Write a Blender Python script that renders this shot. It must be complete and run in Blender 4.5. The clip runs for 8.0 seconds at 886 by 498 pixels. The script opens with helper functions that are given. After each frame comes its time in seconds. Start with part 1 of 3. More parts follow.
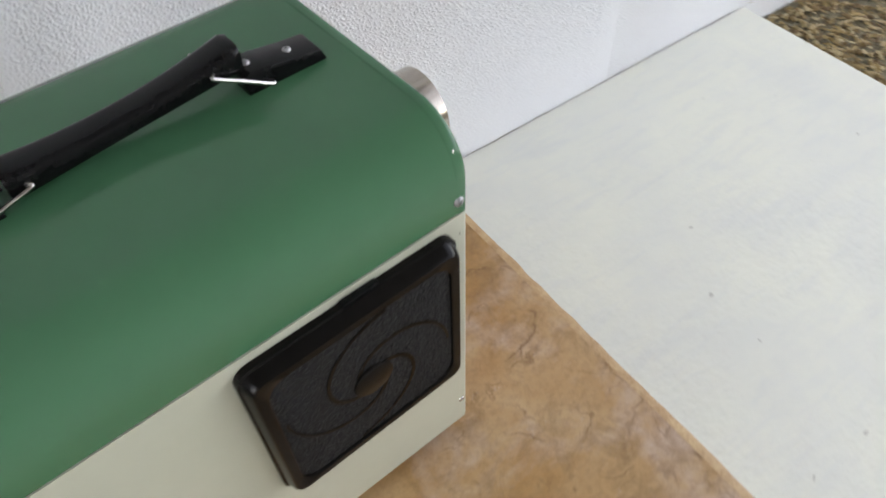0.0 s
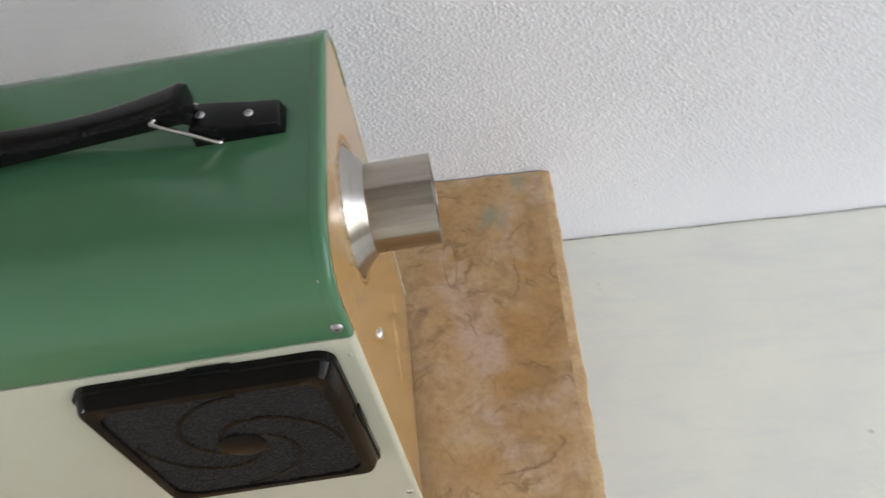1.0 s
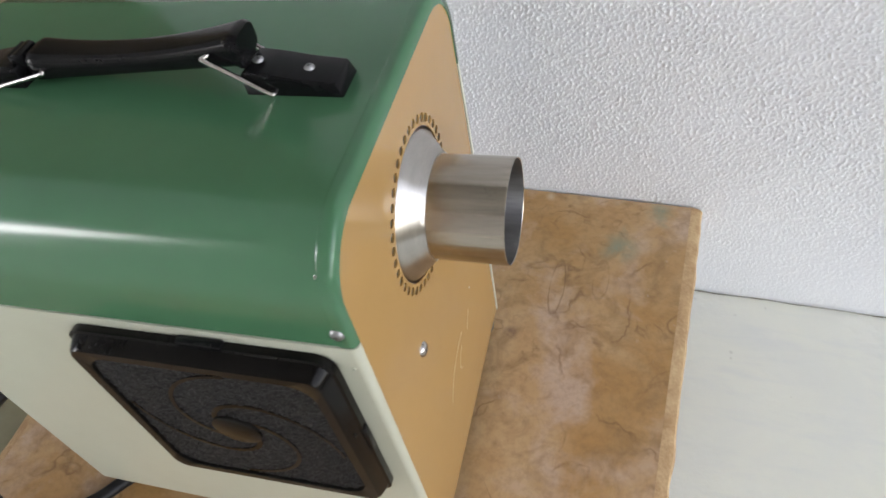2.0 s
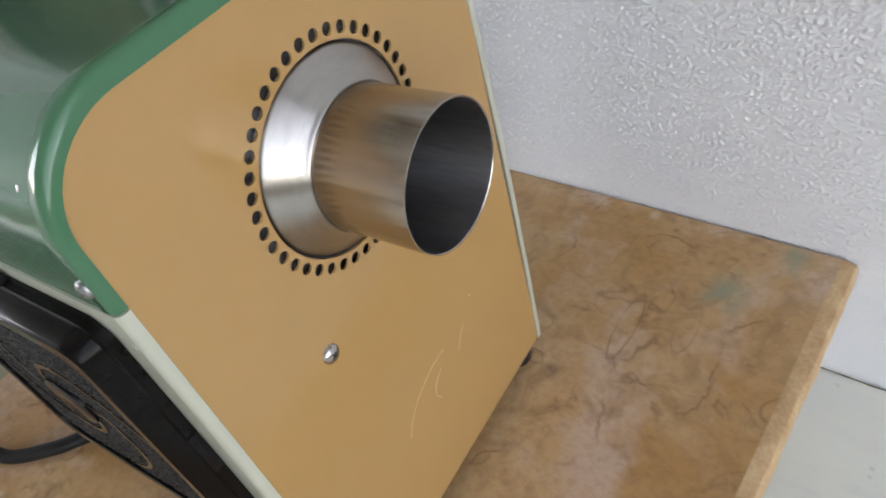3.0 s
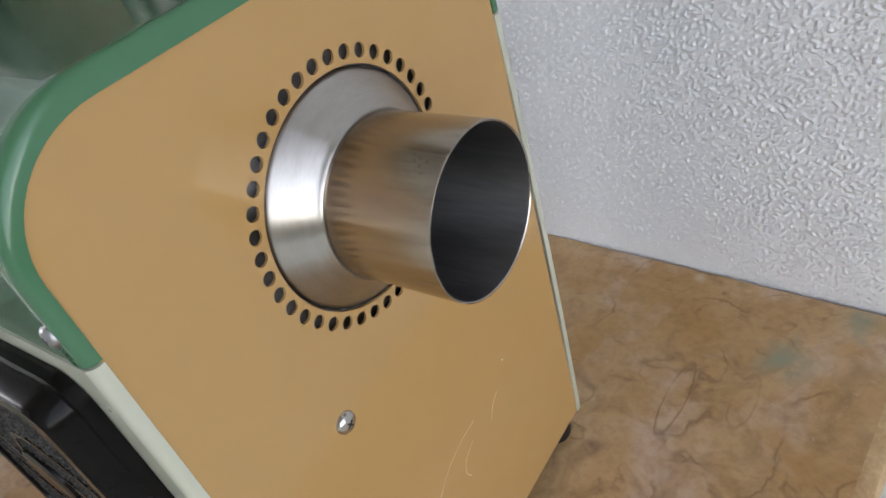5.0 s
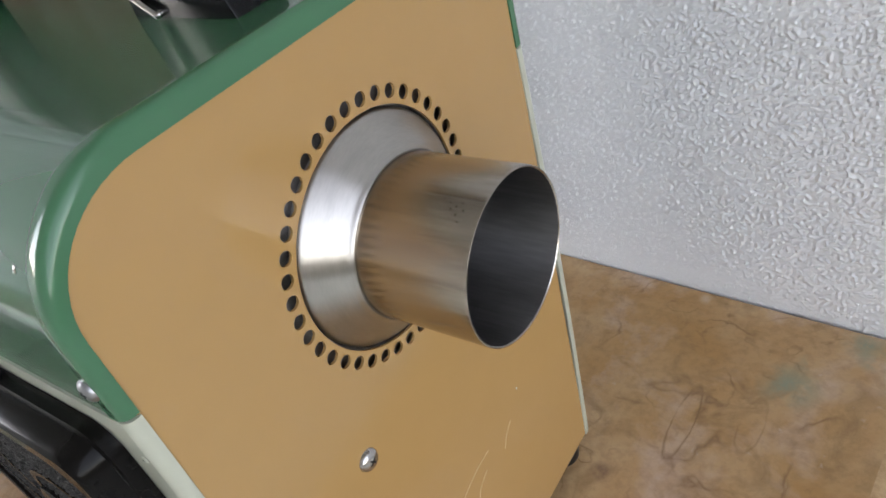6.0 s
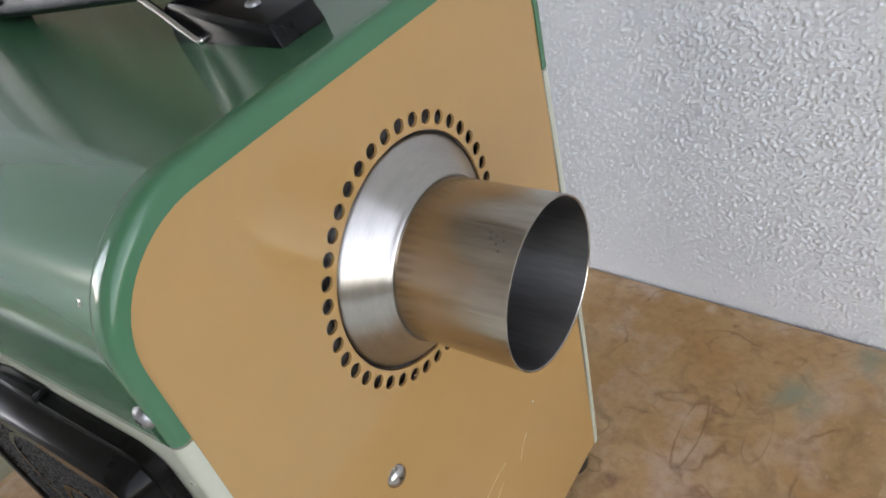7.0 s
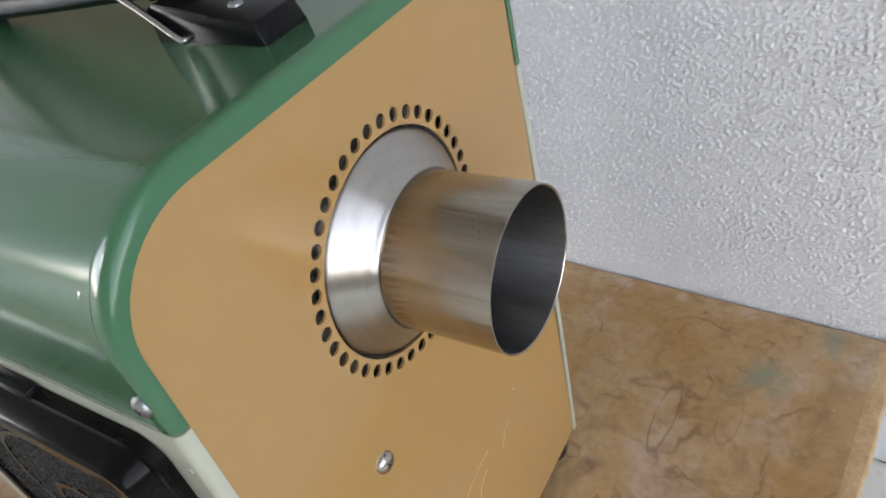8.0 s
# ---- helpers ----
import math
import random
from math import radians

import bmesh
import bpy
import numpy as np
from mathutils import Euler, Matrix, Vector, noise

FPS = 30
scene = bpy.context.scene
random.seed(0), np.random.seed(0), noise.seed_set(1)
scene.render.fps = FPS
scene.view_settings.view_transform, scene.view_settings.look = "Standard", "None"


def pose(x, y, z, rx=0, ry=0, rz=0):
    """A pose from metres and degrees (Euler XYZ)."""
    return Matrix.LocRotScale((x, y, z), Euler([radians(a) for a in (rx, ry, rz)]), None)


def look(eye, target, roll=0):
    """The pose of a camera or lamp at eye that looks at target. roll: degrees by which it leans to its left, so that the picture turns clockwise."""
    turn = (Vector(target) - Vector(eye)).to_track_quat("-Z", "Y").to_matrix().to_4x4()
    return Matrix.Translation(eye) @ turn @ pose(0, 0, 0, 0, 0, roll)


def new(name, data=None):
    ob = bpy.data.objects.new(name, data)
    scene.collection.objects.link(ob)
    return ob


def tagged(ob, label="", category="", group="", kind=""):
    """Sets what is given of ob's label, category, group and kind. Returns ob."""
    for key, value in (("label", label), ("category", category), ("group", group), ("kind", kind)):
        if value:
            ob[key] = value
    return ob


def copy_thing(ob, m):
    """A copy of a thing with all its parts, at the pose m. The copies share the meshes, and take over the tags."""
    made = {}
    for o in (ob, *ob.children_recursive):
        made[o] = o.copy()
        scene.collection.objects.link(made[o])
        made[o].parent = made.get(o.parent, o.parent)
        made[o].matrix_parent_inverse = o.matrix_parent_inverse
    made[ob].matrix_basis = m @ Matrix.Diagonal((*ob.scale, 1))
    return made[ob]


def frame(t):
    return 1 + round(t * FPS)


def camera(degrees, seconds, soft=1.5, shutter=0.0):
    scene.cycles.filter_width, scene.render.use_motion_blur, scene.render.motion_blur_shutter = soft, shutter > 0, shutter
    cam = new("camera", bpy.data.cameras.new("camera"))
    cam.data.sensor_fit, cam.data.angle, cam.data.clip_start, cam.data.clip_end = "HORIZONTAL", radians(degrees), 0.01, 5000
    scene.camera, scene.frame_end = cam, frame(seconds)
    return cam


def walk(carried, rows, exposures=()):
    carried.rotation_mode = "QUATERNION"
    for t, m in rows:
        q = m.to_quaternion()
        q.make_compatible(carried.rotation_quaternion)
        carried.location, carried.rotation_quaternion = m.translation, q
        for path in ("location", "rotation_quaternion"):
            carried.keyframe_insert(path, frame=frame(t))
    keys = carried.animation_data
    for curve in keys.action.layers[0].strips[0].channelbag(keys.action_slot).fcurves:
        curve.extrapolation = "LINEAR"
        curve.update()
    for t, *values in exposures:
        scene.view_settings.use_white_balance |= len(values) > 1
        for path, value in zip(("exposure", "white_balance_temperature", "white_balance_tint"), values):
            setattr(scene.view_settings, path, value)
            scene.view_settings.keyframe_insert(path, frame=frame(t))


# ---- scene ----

LENS = 62.75
cam = camera(LENS, 8.0, soft=1.6, shutter=0.3)
ROWS = [
    (0, -0.1606, -0.1811, 0.4931, 38.83, 1.38, -40.16),
    (0.5, -0.0271, -0.1667, 0.5005, 36.65, 3.25, -22.56),
    (1, 0.0558, -0.1789, 0.5004, 38.19, 6.93, -5.95),
    (1.2, 0.0595, -0.1779, 0.4848, 39.37, 7.27, -0.30),
    (2.3, 0.1254, -0.0957, 0.4217, 41.14, 9.28, 18.83),
    (2.5, 0.1423, -0.0712, 0.3874, 42.56, 9.68, 23.61),
    (3, 0.1595, -0.0426, 0.3466, 45.40, 12.63, 31.81),
    (3.5, 0.1551, -0.0382, 0.3291, 49.53, 15.69, 36.11),
    (4, 0.1523, -0.0336, 0.3190, 50.21, 14.78, 35.65),
    (4.5, 0.1461, -0.0302, 0.3203, 51.32, 14.61, 34.65),
    (4.7, 0.1467, -0.0323, 0.3197, 51.62, 14.47, 33.92),
    (5.8, 0.1338, -0.0333, 0.3250, 52.20, 13.50, 32.66),
    (6, 0.1332, -0.0316, 0.3311, 51.96, 13.23, 32.90),
    (6.5, 0.1348, -0.0363, 0.3353, 51.59, 12.96, 32.82),
    (7, 0.1236, -0.0355, 0.3427, 51.53, 12.27, 32.71),
    (7.5, 0.1241, -0.0410, 0.3443, 51.08, 12.29, 30.97),
    (8, 0.1251, -0.0431, 0.3454, 50.97, 11.98, 30.03),
]
walk(cam, [(t, pose(x, y, z, rx, ry, rz)) for t, x, y, z, rx, ry, rz in ROWS],
     exposures=[(0, 2.78, 6500, 15), (0.5, 2.60, 6650, 15), (1.1, 2.78, 6650, 15), (2.5, 2.84, 6450, 15), (3.3, 2.56, 6400, 15), (8, 2.64, 6350, 15)])

# ---- light: an overcast sky round a porch under an added roof ----
world = bpy.data.worlds.new("sky")
scene.world = world
world.use_nodes = True
wn = world.node_tree.nodes
sky = wn.new("ShaderNodeTexSky")
sky.sky_type, sky.sun_disc = "NISHITA", False
sky.sun_elevation, sky.sun_rotation = radians(20), radians(237)
sky.air_density, sky.dust_density = 1.0, 0.1
wn["Background"].inputs["Strength"].default_value = 0.15
grey = wn.new("ShaderNodeHueSaturation")
grey.inputs["Saturation"].default_value = 0.30
world.node_tree.links.new(sky.outputs[0], grey.inputs["Color"])
world.node_tree.links.new(grey.outputs[0], wn["Background"].inputs["Color"])
sun = new("sun", bpy.data.lights.new("sun", "SUN"))
sun.data.energy, sun.data.angle, sun.data.color = 0.05, radians(10), (1.0, 0.97, 0.94)
sun.matrix_world = look((-7.9, -5.1, 3.42), (0, 0, 0))

# ---- plan of the machine and the porch ----
W, L, TOP, SEAM = 0.1820, 0.2415, 0.2790, 0.2246   # machine width, length, top, colour seam
RIM = 0.0040                                    # folded edge round the front panel
YC, ZC = 0.0907, 0.2085                           # outlet axis
SLAB, FLOOR = -0.0111, -0.1238                  # slab top, porch floor
PORCH = Matrix.Translation((0, 0.3198, 0)) @ Matrix.Rotation(-0.0665, 4, "Z")  # u along the wall, v out of it


SLABM = Matrix.Translation((0.1490, 0.3085, 0)) @ Matrix.Rotation(-0.0710, 4, "Z")  # from the slab's corner


# ---- materials ----
def material(name, color, rough=0.5, metal=0.0, var=None, scale=30.0, bump=0.0, bscale=200.0, bdist=0.001,
             coat=0.0, stretch=(1, 1, 1), rvar=0.0, spec=0.5, turned=0.0):
    """A surface with colour variation at two scales and a fine relief."""
    m = bpy.data.materials.new(name)
    m.use_nodes = True
    nt = m.node_tree
    n, k = nt.nodes, nt.links
    b = n["Principled BSDF"]
    b.inputs["Roughness"].default_value, b.inputs["Metallic"].default_value = rough, metal
    b.inputs["Base Color"].default_value = (*color, 1)
    b.inputs["Coat Weight"].default_value = coat
    b.inputs["Specular IOR Level"].default_value = spec
    b.inputs["Coat Roughness"].default_value, b.inputs["Coat IOR"].default_value = 0.08, 1.6
    if turned:
        around = n.new("ShaderNodeTangent")
        around.direction_type, around.axis = "RADIAL", "X"
        k.new(around.outputs[0], b.inputs["Tangent"])
        b.inputs["Anisotropic"].default_value, b.inputs["Anisotropic Rotation"].default_value = turned, 0.25
    co = n.new("ShaderNodeTexCoord")
    mp = n.new("ShaderNodeMapping")
    mp.inputs["Scale"].default_value = stretch
    k.new(co.outputs["Object"], mp.inputs["Vector"])

    def tex(sc, detail=4.0):
        t = n.new("ShaderNodeTexNoise")
        t.inputs["Scale"].default_value, t.inputs["Detail"].default_value = sc, detail
        k.new(mp.outputs[0], t.inputs["Vector"])
        return t.outputs["Fac"]

    if var:
        a, c = tex(scale), tex(scale * 7, 6.0)
        mix = n.new("ShaderNodeMath")
        mix.operation = "MULTIPLY_ADD"
        mix.inputs[1].default_value = 0.4
        k.new(c, mix.inputs[0])
        half = n.new("ShaderNodeMath")
        half.operation = "MULTIPLY"
        half.inputs[1].default_value = 0.6
        k.new(a, half.inputs[0])
        k.new(half.outputs[0], mix.inputs[2])
        ramp = n.new("ShaderNodeValToRGB")
        ramp.color_ramp.elements[0].position, ramp.color_ramp.elements[1].position = 0.36, 0.64
        ramp.color_ramp.elements[0].color, ramp.color_ramp.elements[1].color = (*color, 1), (*var, 1)
        k.new(mix.outputs[0], ramp.inputs[0])
        k.new(ramp.outputs[0], b.inputs["Base Color"])
    if rvar:
        r = n.new("ShaderNodeMapRange")
        r.inputs["From Min"].default_value, r.inputs["From Max"].default_value = 0.3, 0.7
        r.inputs["To Min"].default_value, r.inputs["To Max"].default_value = rough - rvar, rough + rvar
        k.new(tex(scale * 2), r.inputs[0])
        k.new(r.outputs[0], b.inputs["Roughness"])
    if bump:
        bp = n.new("ShaderNodeBump")
        bp.inputs["Strength"].default_value, bp.inputs["Distance"].default_value = bump, bdist
        k.new(tex(bscale, 3.0), bp.inputs["Height"])
        k.new(bp.outputs[0], b.inputs["Normal"])
    return m


GREEN = material("green_enamel", (0.056, 0.152, 0.078), 0.15, var=(0.060, 0.160, 0.083), scale=9, spec=0.42)
CREAM = material("cream_enamel", (0.445, 0.455, 0.365), 0.34, var=(0.47, 0.48, 0.386), scale=9, coat=0.2)
TAN = material("tan_enamel", (0.395, 0.238, 0.089), 0.09, var=(0.408, 0.247, 0.0935), scale=9, spec=0.55)
STEEL = material("brushed_steel", (0.47, 0.425, 0.37), 0.20, 1.0, var=(0.34, 0.30, 0.26), scale=240, stretch=(0.06, 1, 1), turned=0.92)
SPUN = material("spun_steel", (0.50, 0.48, 0.45), 0.28, 1.0, var=(0.43, 0.41, 0.385), scale=420, stretch=(1, 0.12, 0.12), turned=0.85)
# Steel darkened for the inside: shade of bore and vent holes put into colour.
BORE = material("shaded_inner_steel", (0.23, 0.225, 0.225), 0.40, 1.0, var=(0.16, 0.157, 0.157), scale=120, stretch=(0.12, 1, 1), turned=0.7)
CHROME = material("nickel_plate", (0.60, 0.58, 0.56), 0.22, 1.0, var=(0.46, 0.44, 0.42), scale=300)
GALV = material("galvanised_sheet", (0.42, 0.42, 0.43), 0.4, 1.0, var=(0.30, 0.30, 0.31), scale=60)
BLACK = material("black_plastic", (0.004, 0.004, 0.0045), 0.22, var=(0.007, 0.007, 0.0075), scale=60, rvar=0.05, spec=0.18)
FRAME = material("black_filter_plastic", (0.004, 0.0037, 0.0034), 0.15, var=(0.007, 0.006, 0.0055), scale=60, rvar=0.03, spec=0.12)
FOAM = material("grey_filter_foam", (0.002, 0.002, 0.0023), 0.45, var=(0.024, 0.024, 0.026), scale=700, bump=0.6, bscale=900, bdist=0.002, spec=0.22)
RUBBER = material("black_rubber", (0.006, 0.006, 0.0065), 0.42, var=(0.011, 0.011, 0.012), scale=80, spec=0.3)
# Near-black metal with recess shade put into its colour.
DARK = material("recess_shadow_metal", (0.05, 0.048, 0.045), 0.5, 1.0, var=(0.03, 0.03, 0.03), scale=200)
SCRATCH = material("scratched_enamel", (0.60, 0.42, 0.20), 0.5, var=(0.54, 0.36, 0.17), scale=300)
# Boards of the added roof, pale enough to throw light on the machine's top.
CEIL = material("unseen_roof_boards", (0.62, 0.61, 0.59), 0.8, var=(0.56, 0.55, 0.53), scale=5)
# Plaster of the added south wall, its tone set for the light it returns.
FAR_WALL = material("unseen_wall_plaster", (0.52, 0.51, 0.49), 0.85, var=(0.60, 0.59, 0.56), scale=4, bump=0.4, bscale=90, bdist=0.003)
EDGE = material("pale_slab_edge", (0.55, 0.39, 0.21), 0.6, var=(0.38, 0.23, 0.105), scale=60, bump=0.5, bscale=300, bdist=0.001)
GROUND = material("gravelly_soil", (0.26, 0.225, 0.14), 0.9, var=(0.17, 0.145, 0.09), scale=60, bump=1.0, bscale=150, bdist=0.01)


def math_node(nt, op, a, b=None, c=None, clamp=False):
    n = nt.nodes.new("ShaderNodeMath")
    n.operation, n.use_clamp = op, clamp
    for i, v in enumerate((a, b, c)):
        if isinstance(v, (int, float)):
            n.inputs[i].default_value = v
        elif v is not None:
            nt.links.new(v, n.inputs[i])
    return n.outputs[0]


def noise_node(nt, vec, scale, detail=3.0, rough=0.5, distort=0.0):
    n = nt.nodes.new("ShaderNodeTexNoise")
    n.inputs["Scale"].default_value, n.inputs["Detail"].default_value = scale, detail
    n.inputs["Roughness"].default_value, n.inputs["Distortion"].default_value = rough, distort
    nt.links.new(vec, n.inputs["Vector"])
    return n.outputs["Fac"]


def blend(nt, fac, a, b):
    n = nt.nodes.new("ShaderNodeMix")
    n.data_type = "RGBA"
    nt.links.new(fac, n.inputs[0])
    for i, v in ((6, a), (7, b)):
        if isinstance(v, tuple):
            n.inputs[i].default_value = (*v, 1)
        else:
            nt.links.new(v, n.inputs[i])
    return n.outputs[2]


def ramp_node(nt, v, lo, hi):
    n = nt.nodes.new("ShaderNodeMapRange")
    n.inputs["From Min"].default_value, n.inputs["From Max"].default_value = lo, hi
    nt.links.new(v, n.inputs[0])
    return n.outputs[0]


def spot(nt, vec, place, radius):
    """1 at a place, falling to 0 at the radius."""
    n = nt.nodes.new("ShaderNodeVectorMath")
    n.operation = "DISTANCE"
    n.inputs[1].default_value = place
    nt.links.new(vec, n.inputs[0])
    return math_node(nt, "SUBTRACT", 1.0, math_node(nt, "DIVIDE", n.outputs["Value"], radius), clamp=True)


def base_nodes(name, rough):
    m = bpy.data.materials.new(name)
    m.use_nodes = True
    nt = m.node_tree
    b = nt.nodes["Principled BSDF"]
    b.inputs["Roughness"].default_value = rough
    return m, nt, b, nt.nodes.new("ShaderNodeTexCoord").outputs["Object"]


def relief(nt, b, height, strength, dist):
    n = nt.nodes.new("ShaderNodeBump")
    n.inputs["Strength"].default_value, n.inputs["Distance"].default_value = strength, dist
    nt.links.new(height, n.inputs["Height"])
    nt.links.new(n.outputs[0], b.inputs["Normal"])


def marble():
    """Brown stone with clouds, short curled veins, pale spots and a green stain."""
    m, nt, b, co = base_nodes("brown_marble", 0.42)
    cloud = noise_node(nt, co, 11, 5, 0.6, 0.5)
    col = blend(nt, ramp_node(nt, cloud, 0.36, 0.66), (0.43, 0.240, 0.082), (0.55, 0.38, 0.205))
    col = blend(nt, math_node(nt, "MULTIPLY", ramp_node(nt, noise_node(nt, co, 14, 5, 0.6, 0.3), 0.50, 0.66), 0.8), col, (0.57, 0.43, 0.335))
    col = blend(nt, math_node(nt, "MULTIPLY", ramp_node(nt, noise_node(nt, co, 38, 5, 0.65, 0.8), 0.50, 0.72), 0.6), col, (0.230, 0.128, 0.046))
    col = blend(nt, math_node(nt, "MULTIPLY", ramp_node(nt, noise_node(nt, co, 210, 5, 0.7), 0.45, 0.72), 0.32), col, (0.18, 0.102, 0.042))
    col = blend(nt, math_node(nt, "MULTIPLY", ramp_node(nt, noise_node(nt, co, 55, 4, 0.7), 0.66, 0.76), 0.7), col, (0.57, 0.46, 0.375))
    for scale, width, seed in ((11, 0.013, 0.0), (19, 0.016, 5.0)):
        shift = nt.nodes.new("ShaderNodeMapping")
        shift.inputs["Location"].default_value = (seed, seed, seed)
        nt.links.new(co, shift.inputs["Vector"])
        line = noise_node(nt, shift.outputs[0], scale, 4.5, 0.5, 0.25)
        thin = math_node(nt, "SUBTRACT", 1.0, math_node(nt, "DIVIDE", math_node(nt, "ABSOLUTE", math_node(nt, "SUBTRACT", line, 0.5)), width), clamp=True)
        there = ramp_node(nt, noise_node(nt, shift.outputs[0], 30, 3), 0.50, 0.64)
        col = blend(nt, math_node(nt, "MULTIPLY", math_node(nt, "MULTIPLY", thin, there), 0.62), col, (0.175, 0.085, 0.028))
    grain = noise_node(nt, co, 70, 4, 0.6)
    for place, size, turn, dark, wob in (((-0.1015, -0.1025), (0.0056, 0.0260), 0.05, 0.62, 0.30), ((-0.0694, -0.0897), (0.0060, 0.0195), 0.05, 0.38, 0.35),
                                         ((-0.1370, -0.0200), (0.0095, 0.0050), 0.3, 0.55, 1.2)):
        ring = nt.nodes.new("ShaderNodeMapping")
        ring.vector_type = "TEXTURE"
        ring.inputs["Location"].default_value = (*place, SLAB)
        ring.inputs["Rotation"].default_value = (0, 0, turn)
        ring.inputs["Scale"].default_value = (*size, 1)
        nt.links.new(co, ring.inputs["Vector"])
        size_of = nt.nodes.new("ShaderNodeVectorMath")
        size_of.operation = "LENGTH"
        nt.links.new(ring.outputs[0], size_of.inputs[0])
        wavy = math_node(nt, "MULTIPLY_ADD", noise_node(nt, co, 90, 3), wob, math_node(nt, "SUBTRACT", size_of.outputs["Value"], wob / 2))
        rim = math_node(nt, "SUBTRACT", 1.0, math_node(nt, "DIVIDE", math_node(nt, "ABSOLUTE", math_node(nt, "SUBTRACT", wavy, 1.0)), 0.13), clamp=True)
        rim = math_node(nt, "MULTIPLY", rim, ramp_node(nt, noise_node(nt, co, 60, 2), 0.30, 0.52))
        col = blend(nt, math_node(nt, "MULTIPLY", rim, dark), col, (0.175, 0.090, 0.028))
    for place, radius in (((-0.034, -0.010, SLAB), 0.014), ((-0.027, -0.021, SLAB), 0.010), ((-0.0605, -0.056, SLAB), 0.019), ((-0.0565, -0.036, SLAB), 0.008)):
        f = math_node(nt, "MULTIPLY", spot(nt, co, place, radius), ramp_node(nt, grain, 0.36, 0.58), clamp=True)
        col = blend(nt, math_node(nt, "MULTIPLY", f, 1.15, clamp=True), col, (0.27, 0.28, 0.19))
    for place, radius, tint in (((-0.1265, -0.1519, SLAB), 0.0075, (0.13, 0.065, 0.050)), ((-0.1248, -0.0074, SLAB), 0.0060, (0.62, 0.50, 0.38)), ((-0.0960, -0.1330, SLAB), 0.0100, (0.60, 0.45, 0.36))):
        f = math_node(nt, "MULTIPLY", spot(nt, co, place, radius), ramp_node(nt, grain, 0.40, 0.60), clamp=True)
        col = blend(nt, f, col, tint)
    nt.links.new(col, b.inputs["Base Color"])
    nt.links.new(math_node(nt, "MULTIPLY_ADD", grain, 0.25, 0.30), b.inputs["Roughness"])
    relief(nt, b, noise_node(nt, co, 220, 5, 0.65), 0.25, 0.0008)
    return m


def stucco(name="white_stucco", lumps=1.0):
    """White plaster thrown on in small lumps, smoother in patches."""
    m, nt, b, co = base_nodes(name, 0.85)
    patch = ramp_node(nt, noise_node(nt, co, 3.2, 2), 0.38, 0.6)
    warp = nt.nodes.new("ShaderNodeMapping")
    warp.inputs["Scale"].default_value = (0.8, 1, 1.15)
    nt.links.new(co, warp.inputs["Vector"])
    cell = nt.nodes.new("ShaderNodeTexVoronoi")
    cell.feature = "SMOOTH_F1"
    cell.inputs["Scale"].default_value, cell.inputs["Smoothness"].default_value = 400, 0.7
    nt.links.new(warp.outputs[0], cell.inputs["Vector"])
    lump = ramp_node(nt, noise_node(nt, warp.outputs[0], 370, 1.0, 0.5), 0.50, 0.78)
    knob = math_node(nt, "SUBTRACT", lump, math_node(nt, "MULTIPLY", cell.outputs["Distance"], 0.35))
    fine = noise_node(nt, co, 900, 2, 0.6)
    height = math_node(nt, "MULTIPLY_ADD", fine, 0.16, math_node(nt, "MULTIPLY", knob, math_node(nt, "MULTIPLY_ADD", patch, 0.45 * lumps, 0.55 * lumps)))
    height = math_node(nt, "MULTIPLY_ADD", noise_node(nt, co, 60, 2), 0.5 * lumps, height)
    col = blend(nt, noise_node(nt, co, 7, 4, 0.6), (0.73, 0.74, 0.775), (0.80, 0.81, 0.83))
    nt.links.new(col, b.inputs["Base Color"])
    relief(nt, b, height, 1.0, 0.0010)
    return m


def concrete():
    """Whitewashed floor with trowel sweeps, yellowish and grey stains."""
    m, nt, b, co = base_nodes("whitewashed_concrete", 0.7)
    col = blend(nt, ramp_node(nt, noise_node(nt, co, 8, 4, 0.6, 0.5), 0.35, 0.65), (0.735, 0.735, 0.67), (0.79, 0.785, 0.68))
    sweep = nt.nodes.new("ShaderNodeMapping")
    sweep.inputs["Scale"].default_value = (3, 14, 1)
    sweep.inputs["Rotation"].default_value = (0, 0, 0.5)
    nt.links.new(co, sweep.inputs["Vector"])
    brush = noise_node(nt, sweep.outputs[0], 5, 5, 0.65, 0.5)
    col = blend(nt, math_node(nt, "MULTIPLY", ramp_node(nt, brush, 0.5, 0.75), 0.6), col, (0.68, 0.685, 0.65))
    fleck = ramp_node(nt, noise_node(nt, co, 55, 2, 0.5), 0.74, 0.78)
    col = blend(nt, math_node(nt, "MULTIPLY", fleck, 0.55), col, (0.36, 0.33, 0.28))
    nt.links.new(col, b.inputs["Base Color"])
    relief(nt, b, math_node(nt, "MULTIPLY_ADD", brush, 0.7, noise_node(nt, co, 90, 4, 0.6)), 0.3, 0.002)
    return m


MARBLE, STUCCO, COAT, CONCRETE = marble(), stucco(), stucco("white_stucco_coat", 0.2), concrete()
OLIVE = material("dull_olive_concrete", (0.30, 0.29, 0.195), 0.6, var=(0.36, 0.345, 0.24), scale=12, bump=0.3, bscale=120, bdist=0.001)
WOOD = material("brown_varnished_wood", (0.22, 0.165, 0.10), 0.45, var=(0.29, 0.22, 0.14), scale=14, stretch=(6, 6, 0.5), bump=0.2, bscale=60, bdist=0.001)


